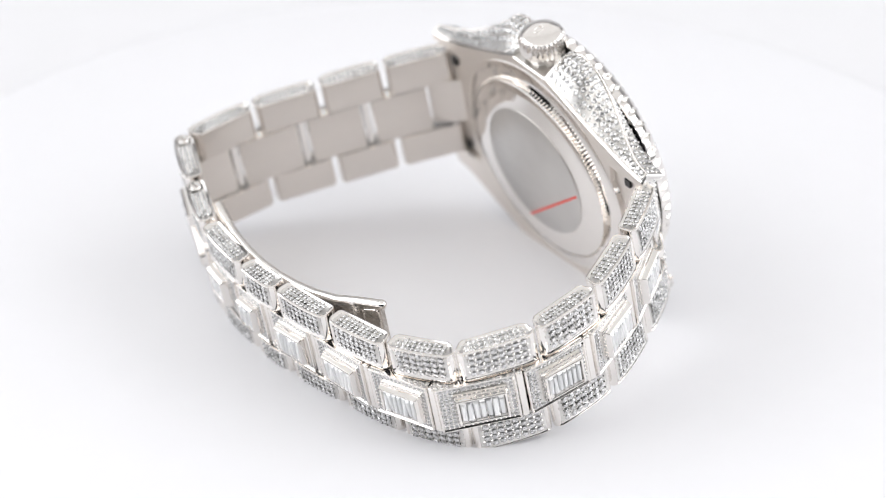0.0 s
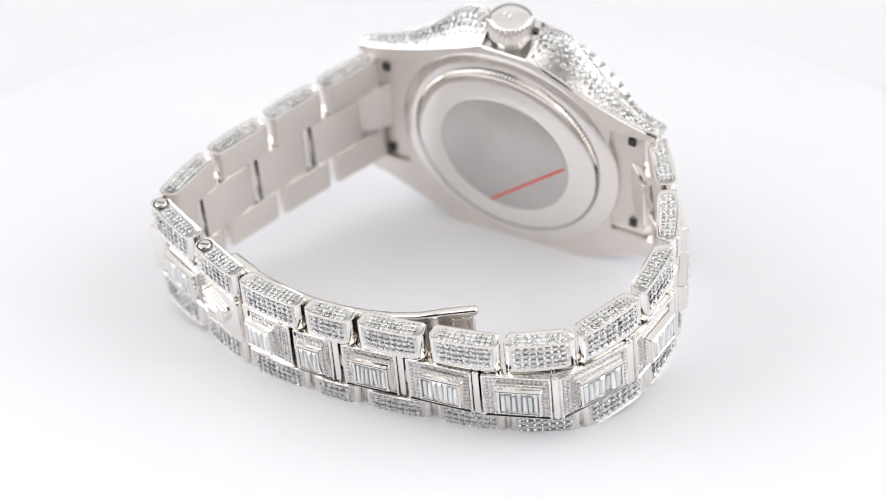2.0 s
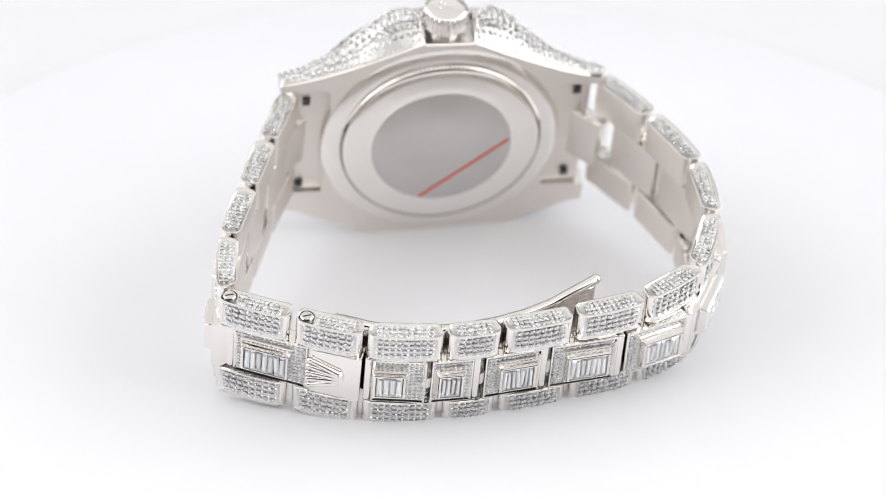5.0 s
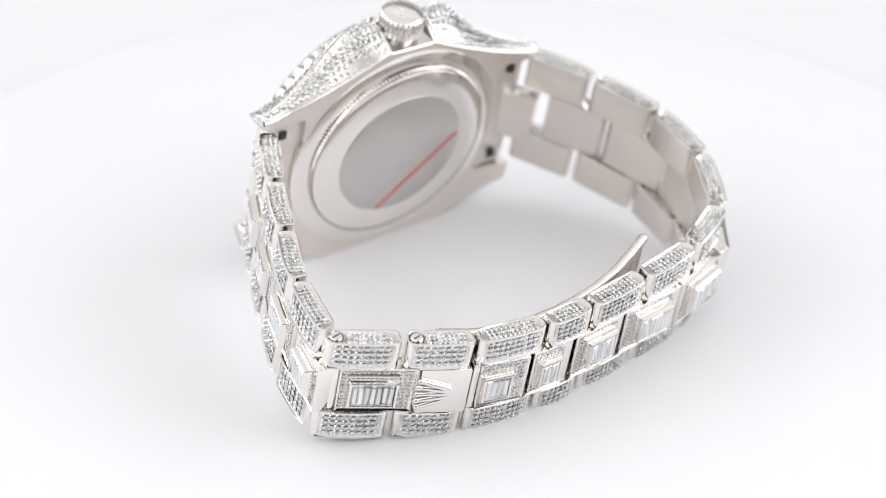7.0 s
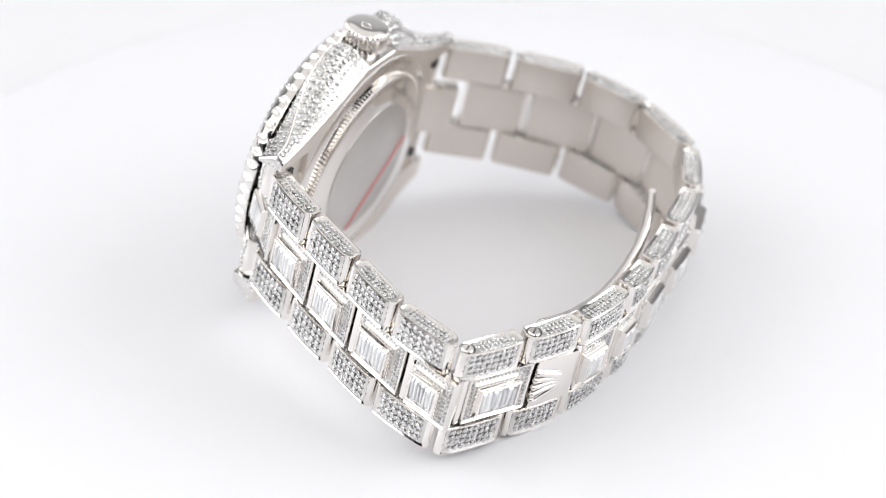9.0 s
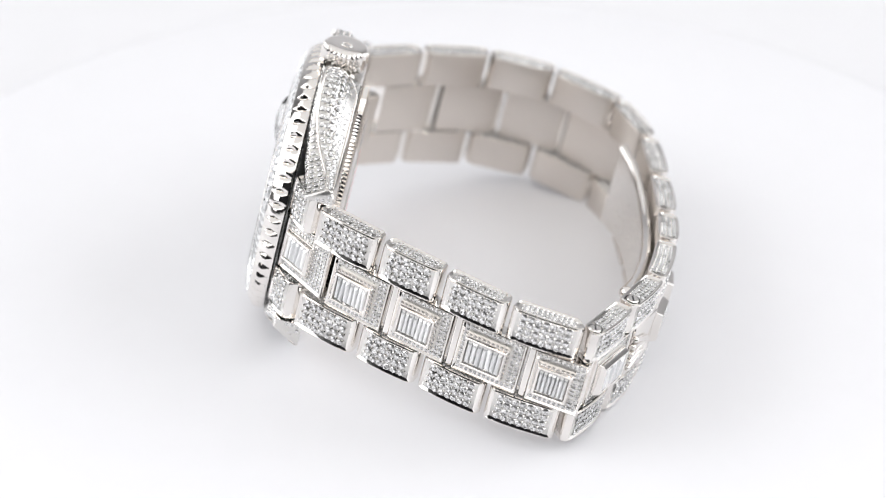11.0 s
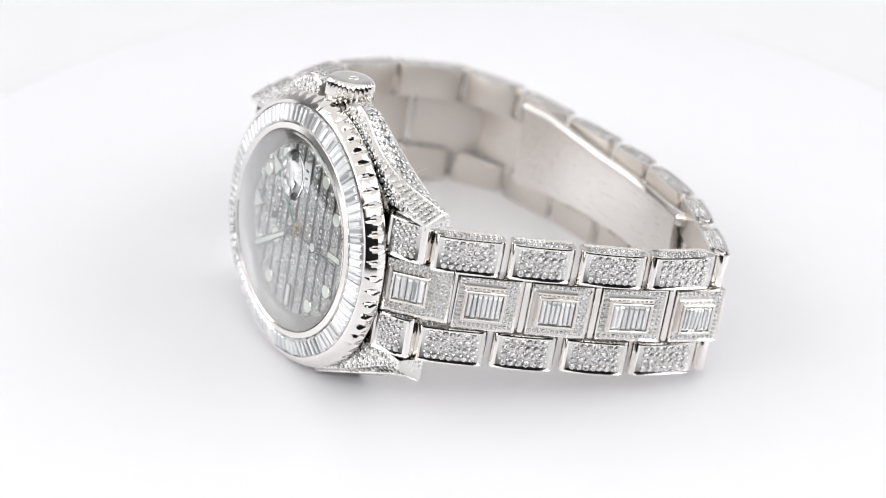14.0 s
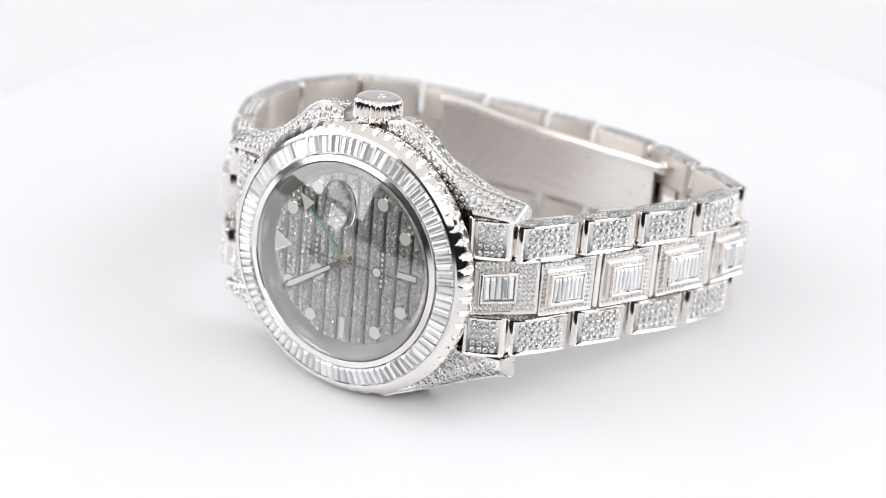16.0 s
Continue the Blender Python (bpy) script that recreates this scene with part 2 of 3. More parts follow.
def outer_link_mesh(L, H, T, r=1.0, bulge=0.35, t0=0.0, t1=0.0):
    """A bracelet side piece: rounded plan, ends that draw in by t0 and t1 towards the wrist, sunk setting beds on its outer face and on its side."""
    bm = bmesh.new()
    xf = L / 2 - r
    plan = []
    nseg = 6
    for k in range(nseg + 1):
        x = -xf + 2 * xf * k / nseg
        plan.append((x, 0.0))
    for k in range(1, 4):
        a = math.pi / 2 * k / 3
        plan.append((xf + r * math.sin(a), -r + r * math.cos(a)))
    plan += [(L / 2 - 0.85 * t1, -T + 0.5), (L / 2 - 0.5 - t1, -T), (-L / 2 + 0.5 + t0, -T), (-L / 2 + 0.85 * t0, -T + 0.5)]
    for k in range(3, 0, -1):
        a = math.pi / 2 * k / 3
        plan.append((-xf - r * math.sin(a), -r + r * math.cos(a)))
    plan = [(x, z + bulge * (1 - (2 * x / L) ** 2)) for x, z in plan]
    lo = [bm.verts.new((x, -H / 2, z)) for x, z in plan]
    hi = [bm.verts.new((x, H / 2, z)) for x, z in plan]
    n = len(plan)
    front = []
    for k in range(n):
        f = bm.faces.new((lo[k], lo[(k + 1) % n], hi[(k + 1) % n], hi[k]))
        if k < nseg:
            front.append(f)
    cap_hi = bm.faces.new(hi)
    cap_lo = bm.faces.new(lo[::-1])
    bmesh.ops.recalc_face_normals(bm, faces=bm.faces)
    rim = [e for e in set(cap_hi.edges) | set(cap_lo.edges)]
    res = bmesh.ops.bevel(bm, geom=rim, offset=0.22, segments=2, affect="EDGES", profile=0.6)
    fr = [f for f in bm.faces if f.normal.z > 0.9 and f.calc_area() > 1.0]
    bmesh.ops.inset_region(bm, faces=fr, thickness=0.42, depth=-0.22)
    for f in fr:
        f.material_index = 1
    caps = [f for f in bm.faces if abs(f.normal.y) > 0.99 and f.calc_area() > 8]
    for c in caps:
        bmesh.ops.inset_region(bm, faces=[c], thickness=0.38, depth=-0.2)
        c.material_index = 1
    for f in bm.faces:
        c = f.calc_center_median()
        if f.normal.z < -0.5 and c.z < -T + 0.6:
            f.material_index = 2
    return mesh_of("outer_link", bm, [POLISHED, BED, BRUSHED], 35)


def stone_plan(L, H, T, rows, bulge=0.35, screw=False, draw=0.0):
    """Place, normal, direction and radius of each stone on a side piece."""
    plan = []
    w, h = L - 2 * 1.0 - 0.75, H - 1.0
    pitch = h / rows
    cols = max(3, int(round(w / pitch)))
    for i in range(cols):
        for j in range(rows):
            x = -w / 2 + (i + 0.5) * w / cols
            z = bulge * (1 - (2 * x / L) ** 2) - 0.13
            plan.append(((x, -h / 2 + (j + 0.5) * pitch, z), (8 * bulge * x / L / L, 0, 1), (1, 0, 0), min(pitch, w / cols) * 0.5))
    for s in (1, -1):
        depth = T - 0.8
        pz = depth / 3
        nc = int(round((L - 1.2) / pz))
        for j in range(3):
            for i in range(nc):
                x = -(L - 1.2) / 2 + (i + 0.5) * (L - 1.2) / nc
                if abs(x) > L / 2 - 0.9 - (0.35 if j != 1 else 0) - draw * j / 3 or (screw and x < -L / 2 + 2.6):
                    continue
                z = -0.42 - (j + 0.5) * pz + bulge * (1 - (2 * x / L) ** 2)
                plan.append(((x, s * (H / 2 - 0.12), z), (0, s, 0), (1, 0, 0), pz * 0.5))
    return plan


def outer_link_stones(L, H, T, rows, side, bulge=0.35, screw=False, draw=0.0):
    """Stones of the outer face and of the two sides, joined."""
    stones, beads = Soup(), Soup()
    for o, n, along, r in stone_plan(L, H, T, rows, bulge, screw, draw):
        set_stone(stones, beads, o, n, along, r)
    return stones, beads


def centre_link_mesh(L, H, T):
    """A bracelet middle piece with a sunk border bed and a rounded knuckle at one end."""
    bm = bmesh.new()
    box(bm, -L / 2 + 1.05, L / 2, -H / 2, H / 2, -T, 0)
    bevel(bm, 0.25, 2)
    for v in bm.verts:
        if v.co.z < -T / 2:
            v.co.x -= math.copysign(0.22, v.co.x)
    bm.faces.ensure_lookup_table()
    fr = max((f for f in bm.faces if f.normal.z > 0.99), key=lambda f: f.calc_area())
    bmesh.ops.inset_region(bm, faces=[fr], thickness=0.32, depth=-0.2)
    fr.material_index = 1
    for f in bm.faces:
        if f.normal.z < -0.9:
            f.material_index = 2
    return mesh_of("centre_link", bm, [POLISHED, BED, BRUSHED], 35)


def knuckle_mesh(H, T):
    bm = bmesh.new()
    box(bm, -0.5, 0.5, -H / 2, H / 2, -T + 0.3, -0.25)
    bevel(bm, 0.3, 3)
    return mesh_of("knuckle", bm, POLISHED, 40)


def raised_frame_mesh(l, h, up=1.15):
    """A sloping rectangular collet around the baguettes."""
    bm = bmesh.new()

    def ring(hx, hy, z):
        return [bm.verts.new((sx * hx, sy * hy, z)) for sx, sy in ((-1, -1), (1, -1), (1, 1), (-1, 1))]

    rings = [ring(l / 2, h / 2, -0.25), ring(l / 2, h / 2, 0.15), ring(l / 2 - 0.3, h / 2 - 0.34, up), ring(l / 2 - 0.58, h / 2 - 0.62, up),
             ring(l / 2 - 0.7, h / 2 - 0.75, up - 0.55)]
    for a, b in zip(rings, rings[1:]):
        for k in range(4):
            bm.faces.new((a[k], a[(k + 1) % 4], b[(k + 1) % 4], b[k]))
    bm.faces.new(rings[-1])
    bmesh.ops.recalc_face_normals(bm, faces=bm.faces)
    bevel(bm, 0.06, 1, 25)
    return mesh_of("raised_frame", bm, POLISHED, 25)


def baguette_mesh(w, h, up=0.42):
    """A step-cut rectangular stone."""
    bm = bmesh.new()
    rings = []
    for k, (f, g, z) in enumerate(((0.5, 0.5, -0.2), (0.5, 0.5, 0.05), (0.36, 0.44, up * 0.7), (0.22, 0.38, up))):
        rings.append([bm.verts.new((sx * w * f, sy * h * g, z)) for sx, sy in ((-1, -1), (1, -1), (1, 1), (-1, 1))])
    for a, b in zip(rings, rings[1:]):
        for k in range(4):
            bm.faces.new((a[k], a[(k + 1) % 4], b[(k + 1) % 4], b[k]))
    bm.faces.new(rings[-1])
    bm.faces.new(rings[0][::-1])
    return mesh_of("baguette", bm, BAGUETTE)


def centre_stones(L, H, fl, fh, fx):
    """Border stones around the raised frame."""
    stones, beads = Soup(), Soup()
    x0, x1, y0, y1 = -L / 2 + 1.5, L / 2 - 0.45, -H / 2 + 0.45, H / 2 - 0.45
    p = 0.64
    nx, ny = int((x1 - x0) / p), int((y1 - y0) / p)
    for i in range(nx):
        for j in range(ny):
            x, y = x0 + (i + 0.5) * (x1 - x0) / nx, y0 + (j + 0.5) * (y1 - y0) / ny
            if abs(x - fx) < fl / 2 + 0.12 and abs(y) < fh / 2 + 0.12:
                continue
            set_stone(stones, beads, (x, y, -0.16), (0, 0, 1), (1, 0, 0), p * 0.47)
    return stones, beads


THICK = 3.0
GAP = 0.75
CENTRE_H = 8.3


SINGLE = (3, 4, 5, 6, 9)


def single_stones(link, L, H, rows, screw, draw):
    """The same pave, stone by stone."""
    v, f = brilliant(0.5)
    sup = Soup()
    sup.add(v, f)
    cut = sup.mesh("diamond", STONE_ONE)
    for o, n, along, r in stone_plan(L, H, THICK, rows, screw=screw, draw=draw):
        if n[1] < -0.5:
            continue
        x, y, z = frame_on(Vector(n) + Vector((rng.uniform(-0.16, 0.16), rng.uniform(-0.16, 0.16), rng.uniform(-0.16, 0.16))), along)
        m = axes(o, x, y, z) @ pose(0, 0, 0, 0, 0, rng.uniform(0, 45)) @ Matrix.Diagonal((r / 0.55, r / 0.55, r / 0.55, 1))
        part("diamond", cut, link, m)


def draw_in(k):
    """How far the link ends at joint k draw in so that the gap stays open on the wrist side."""
    if k in (0, NL):
        return 0.2
    bend = (J[k] - J[k - 1]).angle(J[k + 1] - J[k])
    return round(min(1.0, THICK * math.tan(bend / 2) + 0.12), 2)


def bracelet():
    cache = {}
    # side pieces
    for k in range(NL):
        a, b = J[k], J[k + 1]
        if k == 3:
            b = Vector((38.75, 0, -45.3))       # the last piece stops short of the fold
        L = round((b - a).length - GAP, 1)
        t0, t1 = draw_in(k), draw_in(k + 1)
        draw = max(t0, t1)
        hw = (half_width(k) + half_width(k + 1)) / 2
        H = round(hw - CENTRE_H / 2 - 0.12, 1)
        screw = k in (4, 5)
        rows = max(3, int(round((H - 1.0) / 1.02)))
        key = (L, H, rows, screw, t0, t1)
        if key not in cache:
            st, bd = outer_link_stones(L, H, THICK, rows, 1, screw=screw, draw=draw)
            cache[key] = (outer_link_mesh(L, H, THICK, t0=t0, t1=t1), st.mesh("pave", STONE), bd.mesh("beading", POLISHED))
        body, stones, grains = cache[key]
        for s in (1, -1):
            m = WM @ link_frame(a, b, s * (CENTRE_H / 2 + 0.12 + H / 2))
            link = part("outer_link", body, watch, m)
            if s == 1 and k in SINGLE:
                single_stones(link, L, H, rows, screw, draw)
            else:
                part("pave", stones, link, label="pave of round white diamonds", kind="stuff")
            part("beading", grains, link, kind="stuff")
            if screw and s == 1:
                screw_mesh = screw_head()
                part("screw", screw_mesh, link, mmpose(-L / 2 + 1.45, H / 2 - 0.1, -1.3, -90, 35, 0), "slotted polished screw")


def screw_head():
    bm = lathe([(0, 0.25), (0.8, 0.25), (0.92, 0.12), (0.92, -0.4)], 20)
    for r0, r1 in ((0.94, 1.12),):
        ring = bmesh.ops.create_circle(bm, segments=20, radius=r1, matrix=Matrix.Translation((0, 0, 0.1)))["verts"]
        hole = bmesh.ops.create_circle(bm, segments=20, radius=r0, matrix=Matrix.Translation((0, 0, 0.02)))["verts"]
        for k in range(20):
            bm.faces.new((ring[k], ring[(k + 1) % 20], hole[(k + 1) % 20], hole[k])).material_index = 1
    # the slot is no cut: a dark block gives its shade
    dark = box(bm, -0.62, 0.62, -0.12, 0.12, 0.1, 0.27)
    for f in {f for v in dark for f in v.link_faces}:
        f.material_index = 1
    return mesh_of("screw", bm, [POLISHED, SLOT_SHADE], 40)


def lerp(a, b, t):
    return a + (b - a) * t


def centre_pieces():
    """Middle pieces straddle the joints, set on towards the clasp on both halves."""
    F = 0.32
    spans = []
    for k in range(0, 4):
        spans.append((lerp(J[k], J[k + 1], F), lerp(J[k + 1], J[k + 2], F) if k < 3 else J[4] + Vector((0.3, 0, -0.6)), 5))
    spans.append((lerp(J[4], J[5], 0.16), lerp(J[5], J[6], 0.26), 5))
    spans.append((lerp(J[5], J[6], 0.27), lerp(J[6], J[7], 0.0), 0))
    spans.append((lerp(J[6], J[7], 0.01), lerp(J[7], J[8], -0.27), 3))
    spans.append((lerp(J[7], J[8], -0.24), lerp(J[8], J[9], -0.26), 3))
    for k in range(8, NL - 1):
        spans.append((lerp(J[k], J[k + 1], -0.32 if k > 8 else -0.24), lerp(J[k + 1], J[k + 2], -F), 5))
    spans.append((lerp(J[NL - 1], J[NL], -F), lerp(J[NL - 1], J[NL], 1 - F), 5))
    for n, (a, b, stones) in enumerate(spans):
        m = WM @ link_frame(a, b, 0)
        L = round((b - a).length - 0.4, 1)
        if n >= 7:
            m = m @ pose(0, 0, 0, 0, 0, 180)
        T = THICK - 0.3
        if not stones:
            crest_plate(m, L)
            continue
        link = part("centre_link", centre_link_mesh(L, CENTRE_H, T), watch, m)
        if n not in (0, len(spans) - 1):
            part("knuckle", knuckle_mesh(CENTRE_H, T), link, mmpose(-L / 2 + 0.5, 0, 0))
        fl, fh = (L * 0.62, 5.2) if stones == 5 else (L * 0.58, 5.1)
        fx = {6: -0.8, 7: 0.8}.get(n, 0.0)
        st, bd = centre_stones(L, CENTRE_H, fl, fh, fx)
        part("pave", st.mesh("pave", STONE), link, label="border of small round diamonds", kind="stuff")
        part("beading", bd.mesh("beading", POLISHED), link, kind="stuff")
        part("raised_frame", raised_frame_mesh(fl, fh), link, mmpose(fx, 0, 0), "polished raised frame")
        count = 7 if stones == 5 else 4
        iw, ih = fl - 1.4, fh - 1.5
        bag = baguette_mesh(iw / count * 0.96, ih)
        for i in range(count):
            part("baguette", bag, link, mmpose(fx - iw / 2 + (i + 0.5) * iw / count, 0, 0.75, rng.uniform(-7, 7), rng.uniform(-13, 13), 0), "baguette-cut white diamond" if i == 0 else "")


def crest_plate(m, L):
    bm = bmesh.new()
    box(bm, -L / 2, L / 2, -CENTRE_H / 2, CENTRE_H / 2, -THICK + 0.3, 0.25)
    bevel(bm, 0.2, 2)
    plate = part("clasp_plate", mesh_of("clasp_plate", bm, POLISHED, 35), watch, m, "plain polished clasp plate")
    bm = bmesh.new()
    for k in range(5):
        a = radians((k - 2) * 17)
        top = Vector((-3.3 - 0.4 * math.cos(a * 2), 3.2 * math.sin(a) * 1.6, 0.9))
        base = Vector((1.6, 1.1 * math.sin(a) * 1.6, 0.9))
        d = (top - base)
        q = d.to_track_quat("Z", "Y").to_matrix().to_4x4()
        bmesh.ops.create_cone(bm, segments=10, radius1=0.62, radius2=0.44, depth=d.length, cap_ends=True, matrix=Matrix.Translation((top + base) / 2) @ q)
        bmesh.ops.create_icosphere(bm, subdivisions=2, radius=0.58, matrix=Matrix.Translation(top))
    bmesh.ops.create_cone(bm, segments=24, radius1=1.5, radius2=1.2, depth=1.2, cap_ends=True, matrix=Matrix.Translation((1.7, 0, 0.7)) @ Matrix.Diagonal((0.55, 1.0, 1, 1)))
    part("crest", mesh_of("crest", bm, POLISHED, 40), plate, mmpose(-0.7, 0, -0.2) @ Matrix.Diagonal((0.85, 0.85, 0.85, 1)), "raised polished fan-shaped crest")


bracelet()
centre_pieces()


def clasp_blade():
    """The folded inner blade with a rounded edge bar and a ball end."""
    pts = [Vector(p) for p in ((-15.0, 9.2, -48.2), (-11.5, 8.8, -49.9), (-8, 7.9, -51.2), (-4, 7.2, -52.2), (0, 6.7, -52.8), (4, 6.5, -53.2), (8, 6.4, -53.3), (12, 6.4, -53.0),
                                (16, 6.6, -52.4), (21, 7.0, -51.2))]
    bm = bmesh.new()
    rows = []
    for p in pts:
        rows.append([bm.verts.new((p.x, y, p.z + dz)) for y, dz in ((-3.2, 0.3), (p.y - 0.4, 0.3), (p.y - 0.4, -0.4), (-3.2, -0.4))])
    for a, b in zip(rows, rows[1:]):
        for k in range(4):
            bm.faces.new((a[k], a[(k + 1) % 4], b[(k + 1) % 4], b[k]))
    bm.faces.new(rows[0])
    bm.faces.new(rows[-1][::-1])
    blade = part("clasp_blade", mesh_of("clasp_blade", bm, SATIN, 30), watch, WM, "smooth polished folding clasp blade")
    bm = bmesh.new()
    path = [p.copy() for p in pts]
    rings = []
    for k, p in enumerate(path):
        d = (path[min(k + 1, len(path) - 1)] - path[max(k - 1, 0)]).normalized()
        n1 = Vector((0, 1, 0))
        n2 = d.cross(n1)
        rings.append([bm.verts.new(p + 0.75 * (math.cos(a) * n1 + math.sin(a) * n2)) for a in np.linspace(0, 2 * math.pi, 10, endpoint=False)])
    for a, b in zip(rings, rings[1:]):
        for k in range(10):
            bm.faces.new((a[k], a[(k + 1) % 10], b[(k + 1) % 10], b[k]))
    bmesh.ops.create_icosphere(bm, subdivisions=2, radius=0.8, matrix=Matrix.Translation(path[0]))
    d = path[-1] - path[-2]
    bmesh.ops.create_cone(bm, segments=20, radius1=0.8, radius2=1.15, depth=4.2, cap_ends=True, matrix=Matrix.Translation(path[-1] - d * 0.1) @ d.to_track_quat("Z", "Y").to_matrix().to_4x4())
    bmesh.ops.create_icosphere(bm, subdivisions=2, radius=1.15, matrix=Matrix.Translation(path[-1] + d.normalized() * 1.4))
    part("edge_bar", mesh_of("edge_bar", bm, POLISHED, 50), blade)


clasp_blade()


def blade_catch():
    """The closed loop at the blade's free end."""
    a = [Vector((-14.6, 8.2, -48.6)), Vector((-14.6, -3.4, -48.6)), Vector((-12.2, -3.4, -49.7)), Vector((-12.2, 7.6, -49.7))]
    pts = []
    for k in range(4):
        for q in np.linspace(0.06, 0.94, 6):
            pts.append(a[k].lerp(a[(k + 1) % 4], q))
    part("catch", mesh_of("catch", tube(pts, 0.36, 8, True), POLISHED, 60), watch, WM, "polished wire catch on the blade")


# ---------------------------------------------------------------- case
ZB = -7.5


def smooth(a, b, x):
    t = min(1, max(0, (x - a) / (b - a)))
    return t * t * (3 - 2 * t)


def case_side(x, crown_side):
    """Half width of the case at x; crown guards stand out on the crown side."""
    ax = abs(x)
    circle = math.sqrt(max(0.0, 20.3 ** 2 - ax ** 2))
    if crown_side:
        if ax < 3.7:
            return 19.0
        xs, ys = (3.7, 5.0, 7.5, 9.5, 12.0, 15.0, 18.0, 21.0, 24.7), (20.8, 21.5, 21.4, 20.2, 17.7, 15.3, 13.9, 13.0, 12.3)
        return float(np.mean([np.interp(ax + d, xs, ys) for d in (-0.9, -0.45, 0.0, 0.45, 0.9)]))
    p = min(1, max(0, (ax - 6) / 17.7))
    return max(circle if ax < 10 else 0, 20.0 - 6.6 * (1 - (1 - p) ** 1.25))


def back_side(x, crown_side):
    """Half width of the flat back at x."""
    ax = abs(x)
    if not crown_side:
        return case_side(x, False) + 0.95 - 0.35 * smooth(14, 22, ax)
    p = min(1, max(0, (ax - 3) / 20.7))
    return min(19.6 - 7.8 * (1 - (1 - p) ** 1.3), case_side(x, True) - 0.05)


def flank_y(x, z, crown_side):
    """The flank leans from the back's edge out to the guard."""
    q = min(1, max(0, (z - ZB) / (flank_top(x) - ZB)))
    return back_side(x, crown_side) + (case_side(x, crown_side) - back_side(x, crown_side)) * smooth(0, 0.7, q)


def case_top(x):
    return -1.6 - 1.9 * smooth(10, 24, abs(x))


def flank_top(x):
    """Front edge of the flank: it runs down to the back of the lug."""
    return -2.0 - 4.2 * smooth(9, 24.5, abs(x)) ** 1.2


def lug_x(x, s):
    """The lugs are shorter on the side away from the crown."""
    if s == 1 or abs(x) < 16.9:
        return x
    return math.copysign(16.9 + (abs(x) - 16.9) * 0.9, x)


def case_mesh():
    bm = bmesh.new()
    for s in (1, -1):
        xs = sorted(set([-24.7, -24.5, 24.5, 24.7, -3.65, 3.65, -3.75, 3.75] + list(np.linspace(-24, 24, 65))))
        rows = []
        for x in xs:
            yi = 10.3 if abs(x) > 16.9 else 0.0
            tip = 0.3 if abs(x) > 24.6 else 0.0
            yo = case_side(x, s == 1) - tip
            zt, zf = case_top(x) - tip * 0.6, flank_top(x)
            yb = max(yi + 0.3, yo - 0.55 * (zt - zf) - 0.2)
            rows.append([bm.verts.new((lug_x(x, s), s * y, z)) for y, z in ((yi, ZB), (flank_y(x, ZB, s == 1) - tip - 0.2, ZB), (flank_y(x, ZB, s == 1) - tip, ZB + 0.2), (flank_y(x, ZB + 0.35 * (zf - ZB), s == 1) - tip, ZB + 0.35 * (zf - ZB)), (yo, ZB + 0.7 * (zf - ZB)), (yo, zf), (yb, zt), (yi, zt))])
        for a, b in zip(rows, rows[1:]):
            for k in range(8):
                f = bm.faces.new((a[k], a[(k + 1) % 8], b[(k + 1) % 8], b[k]))
                f.material_index = 1 if k == 0 else 2 if 2 <= k <= 5 else 0
        bm.faces.new(rows[0]).material_index = 2
        bm.faces.new(rows[-1]).material_index = 2
    return mesh_of("case_body", bm, [POLISHED, BRUSHED, BED], 35)


case = part("case_body", case_mesh(), watch, CM, "white gold case with pave-set flanks and brushed back")


def case_stones():
    stones, beads = Soup(), Soup()
    p = 0.92
    for s in (1, -1):
        for sx in (1, -1):
            for i in range(24):
                x = 4.3 + i * p
                if x > 24.2:
                    continue
                y = case_side(x, s == 1)
                dy = (case_side(x + 0.2, s == 1) - case_side(x - 0.2, s == 1)) / 0.4
                zf, zb = flank_top(x) - 0.25, ZB + 0.5
                rows = int(math.hypot(zf - zb, y - back_side(x, s == 1)) / p + 0.3)
                for j in range(rows):
                    z = zb + (j + 0.5) * (zf - zb) / rows
                    dl = (flank_y(x, z + 0.2, s == 1) - flank_y(x, z - 0.2, s == 1)) / 0.4
                    set_stone(stones, beads, (sx * lug_x(x, s), s * (flank_y(x, z, s == 1) + 0.05), z), (-sx * dy, s, -dl), (0, 0, 1), p * 0.54)
                # slope between flank and bezel
                zt, z0 = case_top(x), flank_top(x)
                yb = max(10.6, y - 0.55 * (zt - z0) - 0.2)
                run = math.hypot(y - yb, zt - z0)
                rows = int(run / p)
                for j in range(rows):
                    q = (j + 0.6) / (rows + 0.1)
                    set_stone(stones, beads, (sx * lug_x(x, s), s * (y + (yb - y) * q), z0 + (zt - z0) * q + 0.05), (sx * 0.25, s * (zt - z0), y - yb), (1, 0, 0), p * 0.54)
                yi = max(10.7, math.sqrt(max(0, 19.4 ** 2 - x * x)))
                rows = int((yb - yi) / p + 0.4)
                dz = (case_top(x + 0.2) - case_top(x - 0.2)) / 0.4
                for j in range(max(0, rows)):
                    set_stone(stones, beads, (sx * lug_x(x, s), s * (yi + (j + 0.5) * (yb - yi) / rows), zt + 0.05), (-sx * dz, 0, 1), (1, 0, 0), p * 0.5)
            for y, z in ((10.75, ZB + 0.6), (11.45, ZB + 0.55), (10.75, ZB + 1.4), (10.7, ZB + 2.2)):
                set_stone(stones, None, (sx * lug_x(24.68, s), s * y, z), (sx, 0, 0), (0, 0, 1), 0.32, 0.05)
    return stones.mesh("pave", STONE), beads.mesh("beading", POLISHED)


